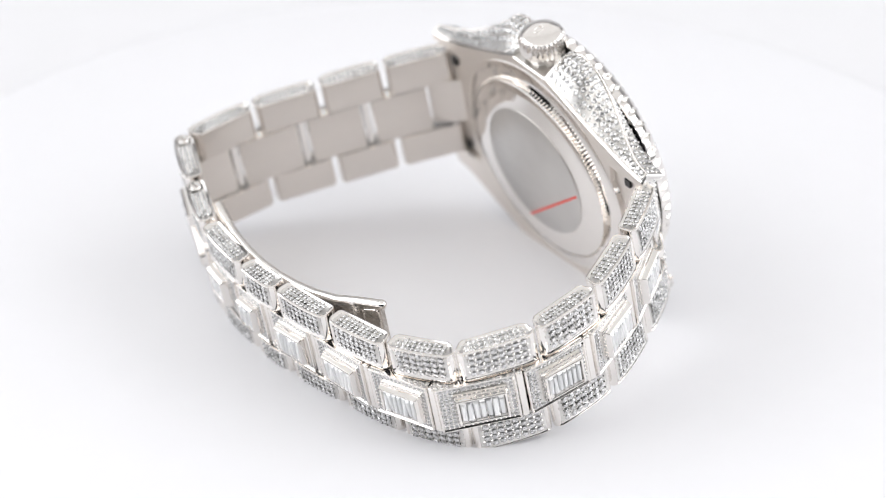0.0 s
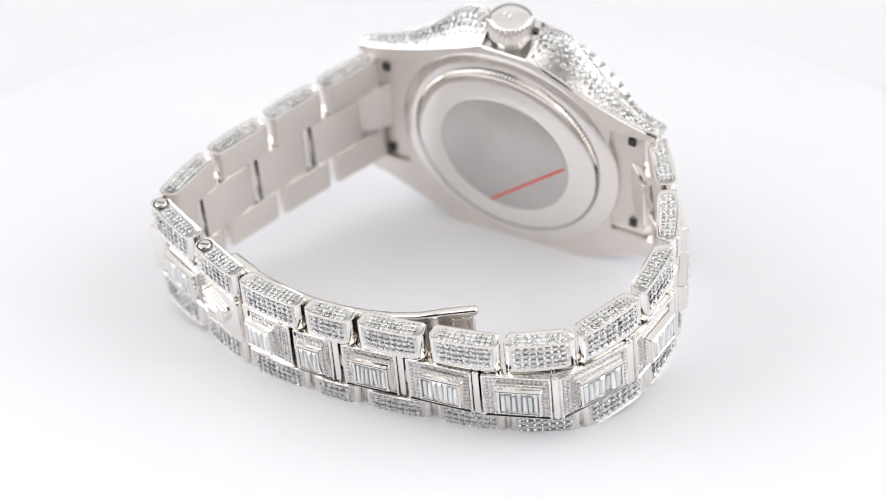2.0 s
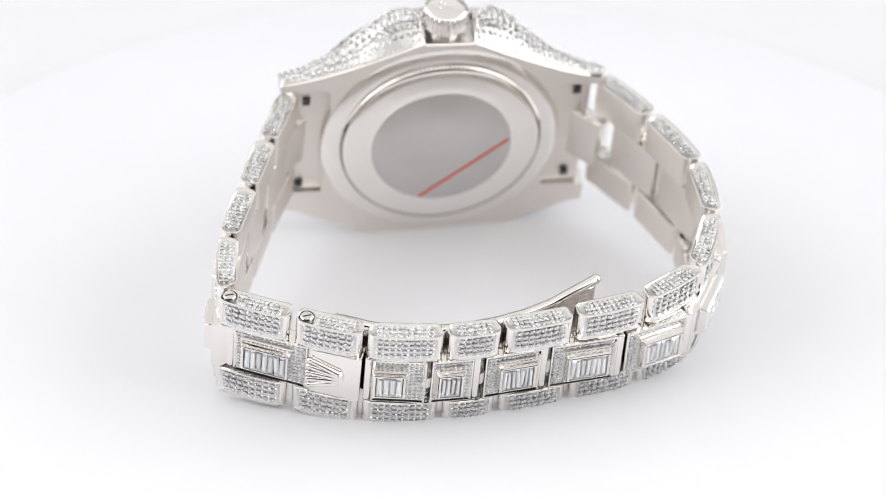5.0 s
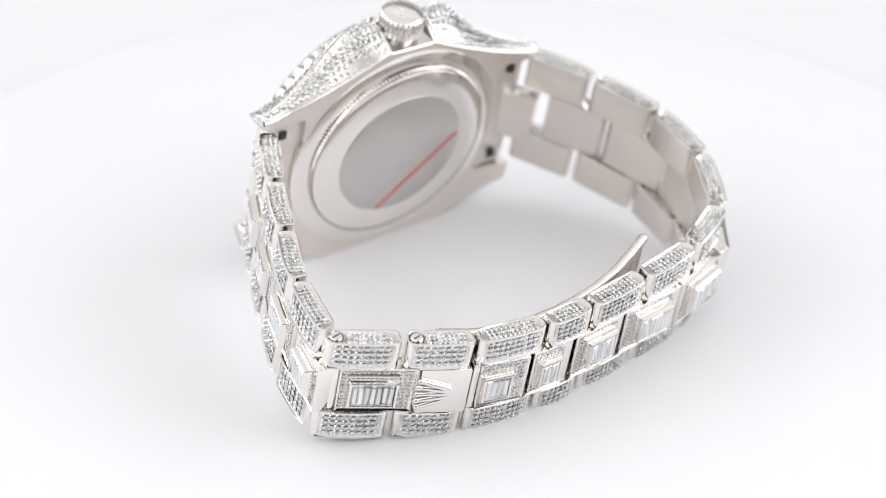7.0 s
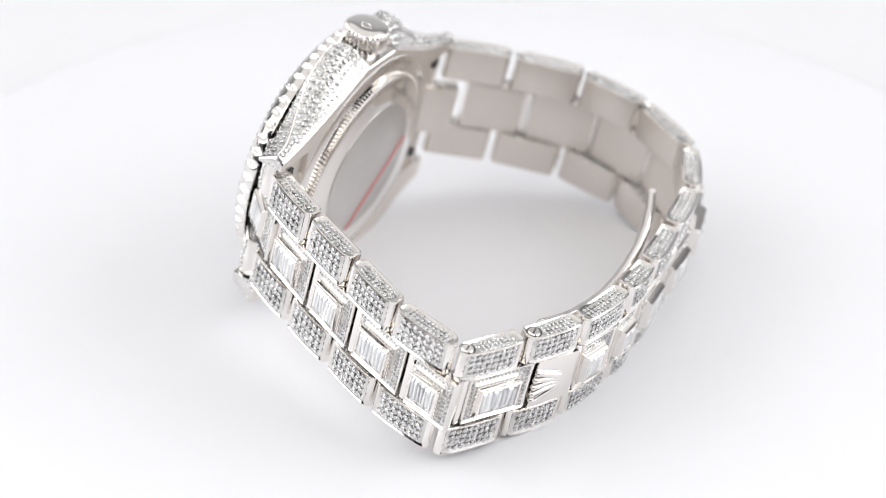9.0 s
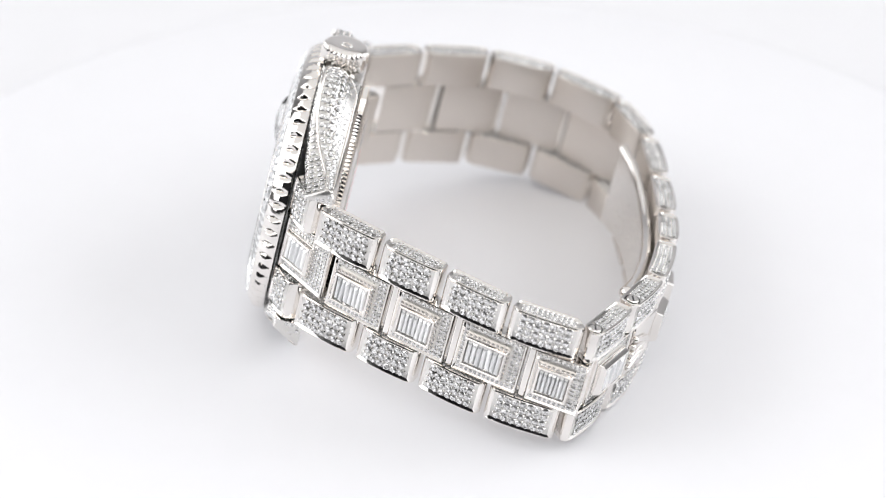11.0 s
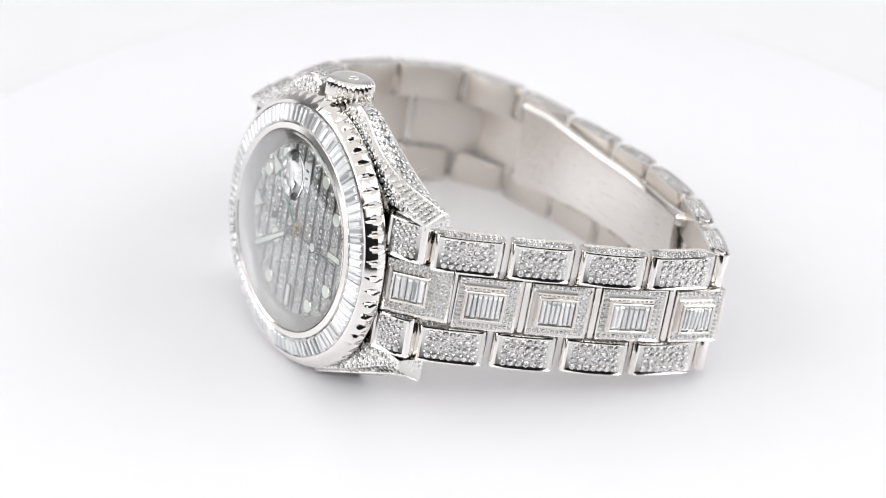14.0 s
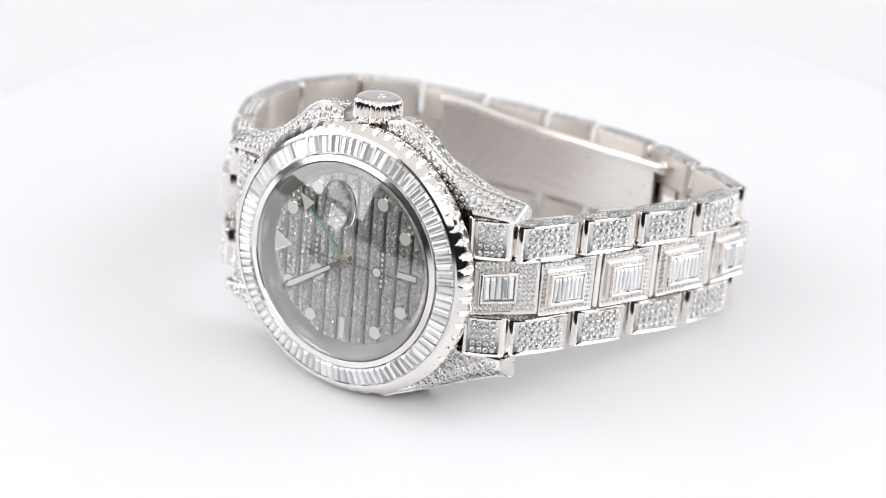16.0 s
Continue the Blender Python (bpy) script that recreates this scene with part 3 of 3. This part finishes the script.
cs, cb = case_stones()
part("pave", cs, case, label="pave of round white diamonds", kind="stuff")
part("beading", cb, case, kind="stuff")
for sx in (1, -1):
    for s in (1, -1):
        xs = np.linspace(6.4, 24.4, 30)
        pts = [Vector((sx * lug_x(x, s), s * (case_side(x, s == 1) + 0.04), flank_top(x))) for x in xs]
        pts += [Vector((sx * lug_x(x, s), s * (flank_y(x, ZB + 0.3, s == 1) + 0.04), ZB + 0.3)) for x in xs[::-1]]
        zm = (pts[0].z + pts[-1].z) / 2
        hz = (pts[0].z - pts[-1].z) / 2
        for a in np.linspace(-80, 80, 9):
            x = 6.4 - 2.2 * math.cos(radians(a))
            z = zm + hz * math.sin(radians(a))
            pts.append(Vector((sx * lug_x(x, s), s * (flank_y(x, z, s == 1) + 0.04), z)))
        part("flank_rim", mesh_of("flank_rim", tube(pts, 0.17, 8, True), POLISHED, 60), case, None, "polished rim round the pave flank" if sx + s == 2 else "")


blade_catch()


def lint():
    """A fine pale fibre caught on the flank."""
    a = [(16.2, 14.9, -6.1), (16.8, 15.9, -6.1), (17.6, 16.6, -6.1), (18.6, 17.2, -6.2)]
    part("lint_fibre", mesh_of("lint_fibre", tube([Vector(p) for p in a], 0.035, 6), WHITE, 60), watch, WM, "fine pale lint fibre on the case")


lint()


def end_links():
    """Fixed pieces that fill between the lugs: two pave cheeks, a middle with baguettes and a brushed back."""
    for side in (0, 180):
        base = CM @ pose(0, 0, 0, 0, 0, side)
        bm = bmesh.new()
        box(bm, 15.5, 22.5, -10.2, 10.2, -6.75, -6.0)
        box(bm, 22.5, 23.6, -CENTRE_H / 2, CENTRE_H / 2, -7.5, -6.75)
        bevel(bm, 0.25, 2)
        end = part("end_link", mesh_of("end_link", bm, BRUSHED, 35), watch, base, "brushed end piece between the lugs")
        for y in (-8.8, 8.0):
            # solid dark block in place of a shaded hole
            bm = bmesh.new()
            box(bm, -0.55, 0.55, -0.65, 0.65, -0.5, 0.12)
            part("slot", mesh_of("slot", bm, SLOT_SHADE), end, mmpose(20.6, y, -6.7), "dark block painted as the shade in a spring bar slot")
        a, b = Vector((18.2, 0, -1.4)), Vector((23.9, 0, -4.6))
        L, H = (b - a).length - 0.1, 10.15 - CENTRE_H / 2 - 0.1
        st, bd = outer_link_stones(L, H, THICK, 5, 1)
        body = outer_link_mesh(L, H, THICK)
        sm, gm = st.mesh("pave", STONE), bd.mesh("beading", POLISHED)
        for s in (1, -1):
            cheek = part("cheek", body, watch, base @ link_frame(a, b, s * (CENTRE_H / 2 + 0.1 + H / 2)))
            part("pave", sm, cheek, kind="stuff")
            part("beading", gm, cheek, kind="stuff")
        a, b = Vector((18.6, 0, -1.1)), Vector((26.1, 0, -8.9))
        L = (b - a).length
        mid = part("middle_piece", centre_link_mesh(L, CENTRE_H, THICK - 0.3), watch, base @ link_frame(a, b, 0))
        fl, fh = 5.8, 5.0
        st, bd = centre_stones(L, CENTRE_H, fl, fh, -0.6)
        part("pave", st.mesh("pave", STONE), mid, kind="stuff")
        part("beading", bd.mesh("beading", POLISHED), mid, kind="stuff")
        part("raised_frame", raised_frame_mesh(fl, fh, 0.8), mid, mmpose(-0.6, 0, 0))
        bag = baguette_mesh((fl - 1.4) / 5 * 0.96, fh - 1.5)
        for i in range(5):
            part("baguette", bag, mid, mmpose(-0.6 - (fl - 1.4) / 2 + (i + 0.5) * (fl - 1.4) / 5, 0, 0.4, rng.uniform(-7, 7), rng.uniform(-13, 13), 0))


end_links()


def bezel():
    n = 60
    sub = 12
    bm = bmesh.new()
    prof = []
    rings = []

    def ring(fun, z):
        rings.append([bm.verts.new((fun(k) * math.cos(2 * math.pi * k / (n * sub)), fun(k) * math.sin(2 * math.pi * k / (n * sub)), z)) for k in range(n * sub)])

    def notch(k, w):
        p = (k % sub) / sub
        return max(0.0, 1 - abs(p - 0.5) * 2 / w)

    ring(lambda k: 18.6, -1.75)
    ring(lambda k: 20.0, -1.7)
    ring(lambda k: 20.05 - 0.02 * notch(k, 0.2), -1.45)
    ring(lambda k: 20.05 - 0.30 * notch(k, 0.36), -0.95)
    ring(lambda k: 20.05 - 0.56 * notch(k, 0.56), -0.45)
    ring(lambda k: 19.85 - 0.52 * notch(k, 0.5), -0.12)
    ring(lambda k: 19.55 - 0.22 * notch(k, 0.28), 0.25)
    ring(lambda k: 19.3 - 0.02 * notch(k, 0.2), 0.52)
    ring(lambda k: 18.85, 0.92)
    ring(lambda k: 18.5, 1.0)
    ring(lambda k: 18.4, 0.6)
    ring(lambda k: 15.7, 1.25)
    ring(lambda k: 15.6, 1.75)
    ring(lambda k: 14.8, 1.9)
    ring(lambda k: 14.6, 1.7)
    ring(lambda k: 14.5, 0.0)
    for a, b in zip(rings, rings[1:]):
        for k in range(n * sub):
            bm.faces.new((a[k], a[(k + 1) % (n * sub)], b[(k + 1) % (n * sub)], b[k]))
    bz = part("bezel", mesh_of("bezel", bm, POLISHED, 22), watch, FM, "polished bezel with notched edge")
    count = 96
    bag = baguette_mesh(2 * math.pi * 17.0 / count * 0.98, 2.6, 0.4)
    for k in range(count):
        a = 360 / count * k
        part("baguette", bag, bz, pose(0, 0, 0, 0, 0, a) @ mmpose(0, 17.05, 1.15, -13.5 + rng.uniform(-4, 4), rng.uniform(-4, 4), 0), "baguette-cut white diamond" if k == 0 else "")


bezel()


def caseback():
    prof = [(18.4, -6.6), (18.1, -7.4), (17.6, -7.7), (15.9, -7.9), (15.4, -7.92), (15.2, -8.0), (15.0, -8.6), (14.6, -8.85), (13.6, -8.95), (12.2, -9.2),
            (11.2, -9.28), (0, -9.28)]
    back = part("case_back", mesh_of("case_back", lathe(prof, 120), POLISHED, 35), watch, CM @ mmpose(-0.3, 0, 0), "polished screw-down case back")
    film = part("protective_film", mesh_of("protective_film", lathe([(0, -9.45), (10.6, -9.45), (10.7, -9.39), (10.7, -9.2)], 80), FILM, 35), back, None, "grey protective film disc")
    bm = bmesh.new()
    a, b = Vector((2.6, -10.2, -9.47)), Vector((-10.2, 1.3, -9.47))
    d = (b - a).normalized()
    c = d.cross(Vector((0, 0, 1))) * 0.2
    vs = [bm.verts.new(v) for v in (a - c, b - c, b + c, a + c)]
    f = bm.faces.new(vs)
    g = bmesh.ops.extrude_face_region(bm, geom=[f])
    bmesh.ops.translate(bm, vec=(0, 0, -0.05), verts=[v for v in g["geom"] if isinstance(v, bmesh.types.BMVert)])
    part("red_line", mesh_of("red_line", bm, RED), back, None, "thin red printed line")
    # fluted ring
    bm = bmesh.new()
    nf = 150
    lo, hi = [], []
    for k in range(nf * 2):
        a = math.pi * k / nf
        r = 15.36 if k % 2 else 15.02
        lo.append(bm.verts.new((r * math.cos(a), r * math.sin(a), -7.9)))
        hi.append(bm.verts.new((r * math.cos(a), r * math.sin(a), -8.6)))
    for k in range(nf * 2):
        bm.faces.new((lo[k], lo[(k + 1) % (2 * nf)], hi[(k + 1) % (2 * nf)], hi[k]))
    part("fluted_ring", mesh_of("fluted_ring", bm, POLISHED), back, None, "finely fluted polished ring")


caseback()


def crown():
    n, sub = 28, 4
    bm = bmesh.new()
    rings = []
    for base, amp, z in ((2.4, 0, -1.6), (2.4, 0, 0.0), (3.3, 0.35, 0.1), (3.5, 0.42, 0.4), (3.5, 0.42, 2.5), (3.35, 0.25, 2.9), (3.05, 0, 3.2), (2.7, 0, 3.4), (1.9, 0, 3.46), (0.9, 0, 3.5)):
        ring = []
        for k in range(n * sub):
            a = 2 * math.pi * k / (n * sub)
            r = base - amp * (0.5 - 0.5 * math.cos(2 * math.pi * k / sub))
            ring.append(bm.verts.new((r * math.cos(a), r * math.sin(a), z)))
        rings.append(ring)
    for a, b in zip(rings, rings[1:]):
        for k in range(n * sub):
            bm.faces.new((a[k], a[(k + 1) % (n * sub)], b[(k + 1) % (n * sub)], b[k]))
    bm.faces.new(rings[-1])
    cr = part("crown", mesh_of("crown", bm, POLISHED, 30), watch, CM @ mmpose(0.45, 20.0, -4.0, -90, 0, 0), "fluted polished winding crown")
    ring = [Vector((0.5 + 0.55 * math.cos(a), 0.8 * math.sin(a), 3.5)) for a in np.linspace(0, 2 * math.pi, 20, endpoint=False)]
    part("emblem", mesh_of("emblem", tube(ring, 0.09, 8, True), POLISHED, 60), cr, None, "small raised ring emblem")


crown()


DZ = 0.2


def solid(points, z0, z1):
    """A flat plate with the given outline."""
    bm = bmesh.new()
    lo = [bm.verts.new((x, y, z0)) for x, y in points]
    hi = [bm.verts.new((x, y, z1)) for x, y in points]
    n = len(points)
    for k in range(n):
        bm.faces.new((lo[k], lo[(k + 1) % n], hi[(k + 1) % n], hi[k]))
    bm.faces.new(hi)
    bm.faces.new(lo[::-1])
    return bm


def dial():
    plate = part("dial", mesh_of("dial", lathe([(0, DZ), (13.6, DZ), (13.6, -0.6)], 96), DIAL, 40), watch, FM, "diamond-set dial with dark stripes")
    part("inner_ring", mesh_of("inner_ring", lathe([(12.5, DZ + 0.02), (12.6, DZ + 0.14), (13.9, 1.72), (14.55, 1.8)], 96), REHAUT, 40), plate, None, "satin inner ring")
    marks = [(a, 11.1) for a in (30, 60, 120, 150, 210, 240, 300, 330)]
    spots = [(-r * math.cos(radians(a)), r * math.sin(radians(a))) for a, r in marks]
    keep_off = [(x, y, 1.35) for x, y in spots] + [(-10.9, 0, 1.5), (0, -9.8, 1.2), (0, -10.8, 1.2), (9.6, 0, 1.2), (11, 0, 1.2), (0, 8.6, 1.9)]
    stones, bars = Soup(), Soup()
    pitch = 2.36
    for i in range(-6, 7):
        x0 = i * pitch
        for q in (-0.5, 0.5):
            x = x0 + q * 0.84
            for j in range(-16, 17):
                y = j * 0.84 + 0.4 * q
                if x * x + y * y > 12.35 ** 2 or any((x - a) ** 2 + (y - b) ** 2 < r * r for a, b, r in keep_off):
                    continue
                set_stone(stones, None, (x, y, DZ + 0.12), (0, 0, 1), (1, 0, 0), 0.56, 0.2)
        xb = x0 + pitch / 2
        hy = math.sqrt(max(0, 12.4 ** 2 - xb * xb))
        if hy > 1:
            v = [(xb - 0.24, -hy, DZ), (xb + 0.24, -hy, DZ), (xb + 0.24, hy, DZ), (xb - 0.24, hy, DZ), (xb - 0.14, -hy, DZ + 0.16), (xb + 0.14, -hy, DZ + 0.16), (xb + 0.14, hy, DZ + 0.16), (xb - 0.14, hy, DZ + 0.16)]
            bars.add(v, [(0, 1, 5, 4), (1, 2, 6, 5), (2, 3, 7, 6), (3, 0, 4, 7), (4, 5, 6, 7)])
    part("pave", stones.mesh("pave", STONE), plate, label="stripes of round white diamonds", kind="stuff")
    part("stripes", bars.mesh("stripes", STRIPE), plate, label="dark polished stripes", kind="stuff")
    # hour markers
    cup = mesh_of("hour_marker", lathe([(1.12, 0), (1.12, 0.42), (0.98, 0.5), (0.92, 0.42)], 28), POLISHED, 40)
    lume = mesh_of("lume", lathe([(0, 0.47), (0.93, 0.45), (0.93, 0.1)], 28), LUME, 40)
    for x, y in spots:
        mk = part("hour_marker", cup, plate, mmpose(x, y, DZ))
        mk["label"] = "round lume marker in a polished cup"
        part("lume", lume, plate, mmpose(x, y, DZ))
    def outline(pts, z, h, name, mat, label=""):
        part(name, mesh_of(name, solid(pts, z, z + h), mat), plate, None, label)
    tri = [(-9.2, 0), (-12.3, -1.75), (-12.3, 1.75)]
    outline(tri, DZ, 0.42, "triangle_marker", POLISHED, "polished triangle marker")
    outline([(-9.8, 0), (-12.1, -1.3), (-12.1, 1.3)], DZ + 0.3, 0.18, "lume", LUME)
    for cx, cy, lx, ly in ((0, -10.3, 1.05, 3.4), (10.3, 0, 3.4, 1.05)):
        r = lambda g: [(cx - lx / 2 + g, cy - ly / 2 + g), (cx + lx / 2 - g, cy - ly / 2 + g), (cx + lx / 2 - g, cy + ly / 2 - g), (cx - lx / 2 + g, cy + ly / 2 - g)]
        outline(r(-0.08), DZ, 0.42, "bar_marker", POLISHED, "polished bar marker")
        outline(r(0.16), DZ + 0.3, 0.18, "lume", LUME)
    # date window under its lens, two dark bars for the figures
    outline([(-1.15, 6.9), (1.15, 6.9), (1.15, 10.2), (-1.15, 10.2)], DZ, 0.1, "date_window", WHITE, "white date window")
    for y in (7.9, 9.1):
        outline([(-0.35, y - 0.16), (0.35, y - 0.16), (0.35, y + 0.16), (-0.35, y + 0.16)], DZ + 0.1, 0.03, "figure_bar", STRIPE)
    # printed name plates as plain bars
    for x, y0, y1 in ((-5.2, -2.6, 2.6), (-6.6, -0.8, 0.8), (6.0, -2.9, 2.9)):
        outline([(x - 0.5, y0), (x + 0.5, y0), (x + 0.5, y1), (x - 0.5, y1)], DZ + 0.1, 0.2, "name_plate", STRIPE, "dark plate with pale print")
        for k in range(int((y1 - y0) / 0.8)):
            y = y0 + 0.4 + k * 0.8
            outline([(x - 0.2, y - 0.22), (x + 0.2, y - 0.22), (x + 0.2, y + 0.22), (x - 0.2, y + 0.22)], DZ + 0.3, 0.03, "print_bar", WHITE)
    # pointers
    def hand(name, angle, mat, shapes, z, h, label):
        """Shapes lie along +x; angle turns them from six o'clock towards the crown."""
        bm = bmesh.new()
        for pts in shapes:
            b2 = solid(pts, z, z + h)
            me = bpy.data.meshes.new("t")
            b2.to_mesh(me)
            b2.free()
            bm.from_mesh(me)
            bpy.data.meshes.remove(me)
        return part(name, mesh_of(name, bm, mat), plate, pose(0, 0, 0, 0, 0, angle), label)

    def disc(cx, r, n=24):
        return [(cx + r * math.cos(2 * math.pi * k / n), r * math.sin(2 * math.pi * k / n)) for k in range(n)]

    am = 212.5
    gm = hand("gmt_hand", 134.5, GREEN, [[(0, -0.22), (9.4, -0.16), (9.4, 0.16), (0, 0.22)]], 0.85, 0.12, "slim green hand with a pale triangle")
    tip = part("triangle_tip", mesh_of("triangle_tip", solid([(11.6, 0), (9.2, 1.1), (9.2, -1.1)], 0.85, 1.0), LUME), plate, pose(0, 0, 0, 0, 0, 134.5), "pale lume triangle tip")
    ah = 211.0
    hand("hour_hand", ah, POLISHED, [[(-1.5, -0.3), (4.2, -0.3), (4.2, 0.3), (-1.5, 0.3)], disc(5.3, 1.35), [(6.4, -0.5), (8.2, 0), (6.4, 0.5)]], 1.02, 0.1, "polished hour hand with a round lume disc")
    part("lume", mesh_of("lume", solid(disc(5.3, 1.1), 1.12, 1.16), LUME), plate, pose(0, 0, 0, 0, 0, ah))
    hand("minute_hand", am, BLACK, [[(-1.6, -0.3), (0.5, -0.38), (11.0, -0.62), (12.4, 0), (11.0, 0.62), (0.5, 0.38), (-1.6, 0.3)]], 1.22, 0.1, "long sword hand with pale lume")
    part("lume", mesh_of("lume", solid([(2.6, -0.24), (10.6, -0.4), (11.4, 0), (10.6, 0.4), (2.6, 0.24)], 1.32, 1.36), LUME), plate, pose(0, 0, 0, 0, 0, am))
    asx = -2.0
    hand("second_hand", asx, BLACK, [[(-5.4, -0.09), (12.3, -0.06), (12.3, 0.06), (-5.4, 0.09)], disc(-5.4, 0.55), disc(5.8, 0.85)], 1.40, 0.07, "thin dark seconds hand")
    part("lume", mesh_of("lume", solid(disc(5.8, 0.66), 1.47, 1.5), LUME), plate, pose(0, 0, 0, 0, 0, asx))
    part("hub", mesh_of("hub", lathe([(0, 1.62), (0.55, 1.6), (0.6, 1.5), (0.6, 1.36), (0.85, 1.34), (0.9, 1.1), (0.7, 1.08), (1.0, 0.9), (1.0, DZ)], 24), GOLD, 40), plate, None, "stepped golden hand post")
    # crystal and date lens
    bm = lathe([(14.6, 1.2), (14.5, 1.95), (14.3, 2.06), (0, 2.06)], 96)
    cr = part("crystal", mesh_of("crystal", bm, GLASS, 40), watch, FM, "clear flat sapphire crystal")
    cr.visible_shadow = False
    bm = lathe([(0, 1.15), (0.9, 1.08), (1.7, 0.86), (2.4, 0.5), (2.85, 0.12), (2.9, 0.0), (0, 0.0)], 48)
    bmesh.ops.scale(bm, vec=(1.05, 1.32, 1.0), verts=bm.verts)
    ln = part("date_lens", mesh_of("date_lens", bm, LENS, 60), cr, mmpose(-0.9, 8.3, 2.08), "raised magnifying date lens")
    ln.visible_shadow = False


dial()


def motions():
    rows = [(float(t), pose(0, 0, 0, 0, 0, TURN * t)) for t in range(17)]
    walk(watch, rows)
    walk(turntable, rows)


motions()
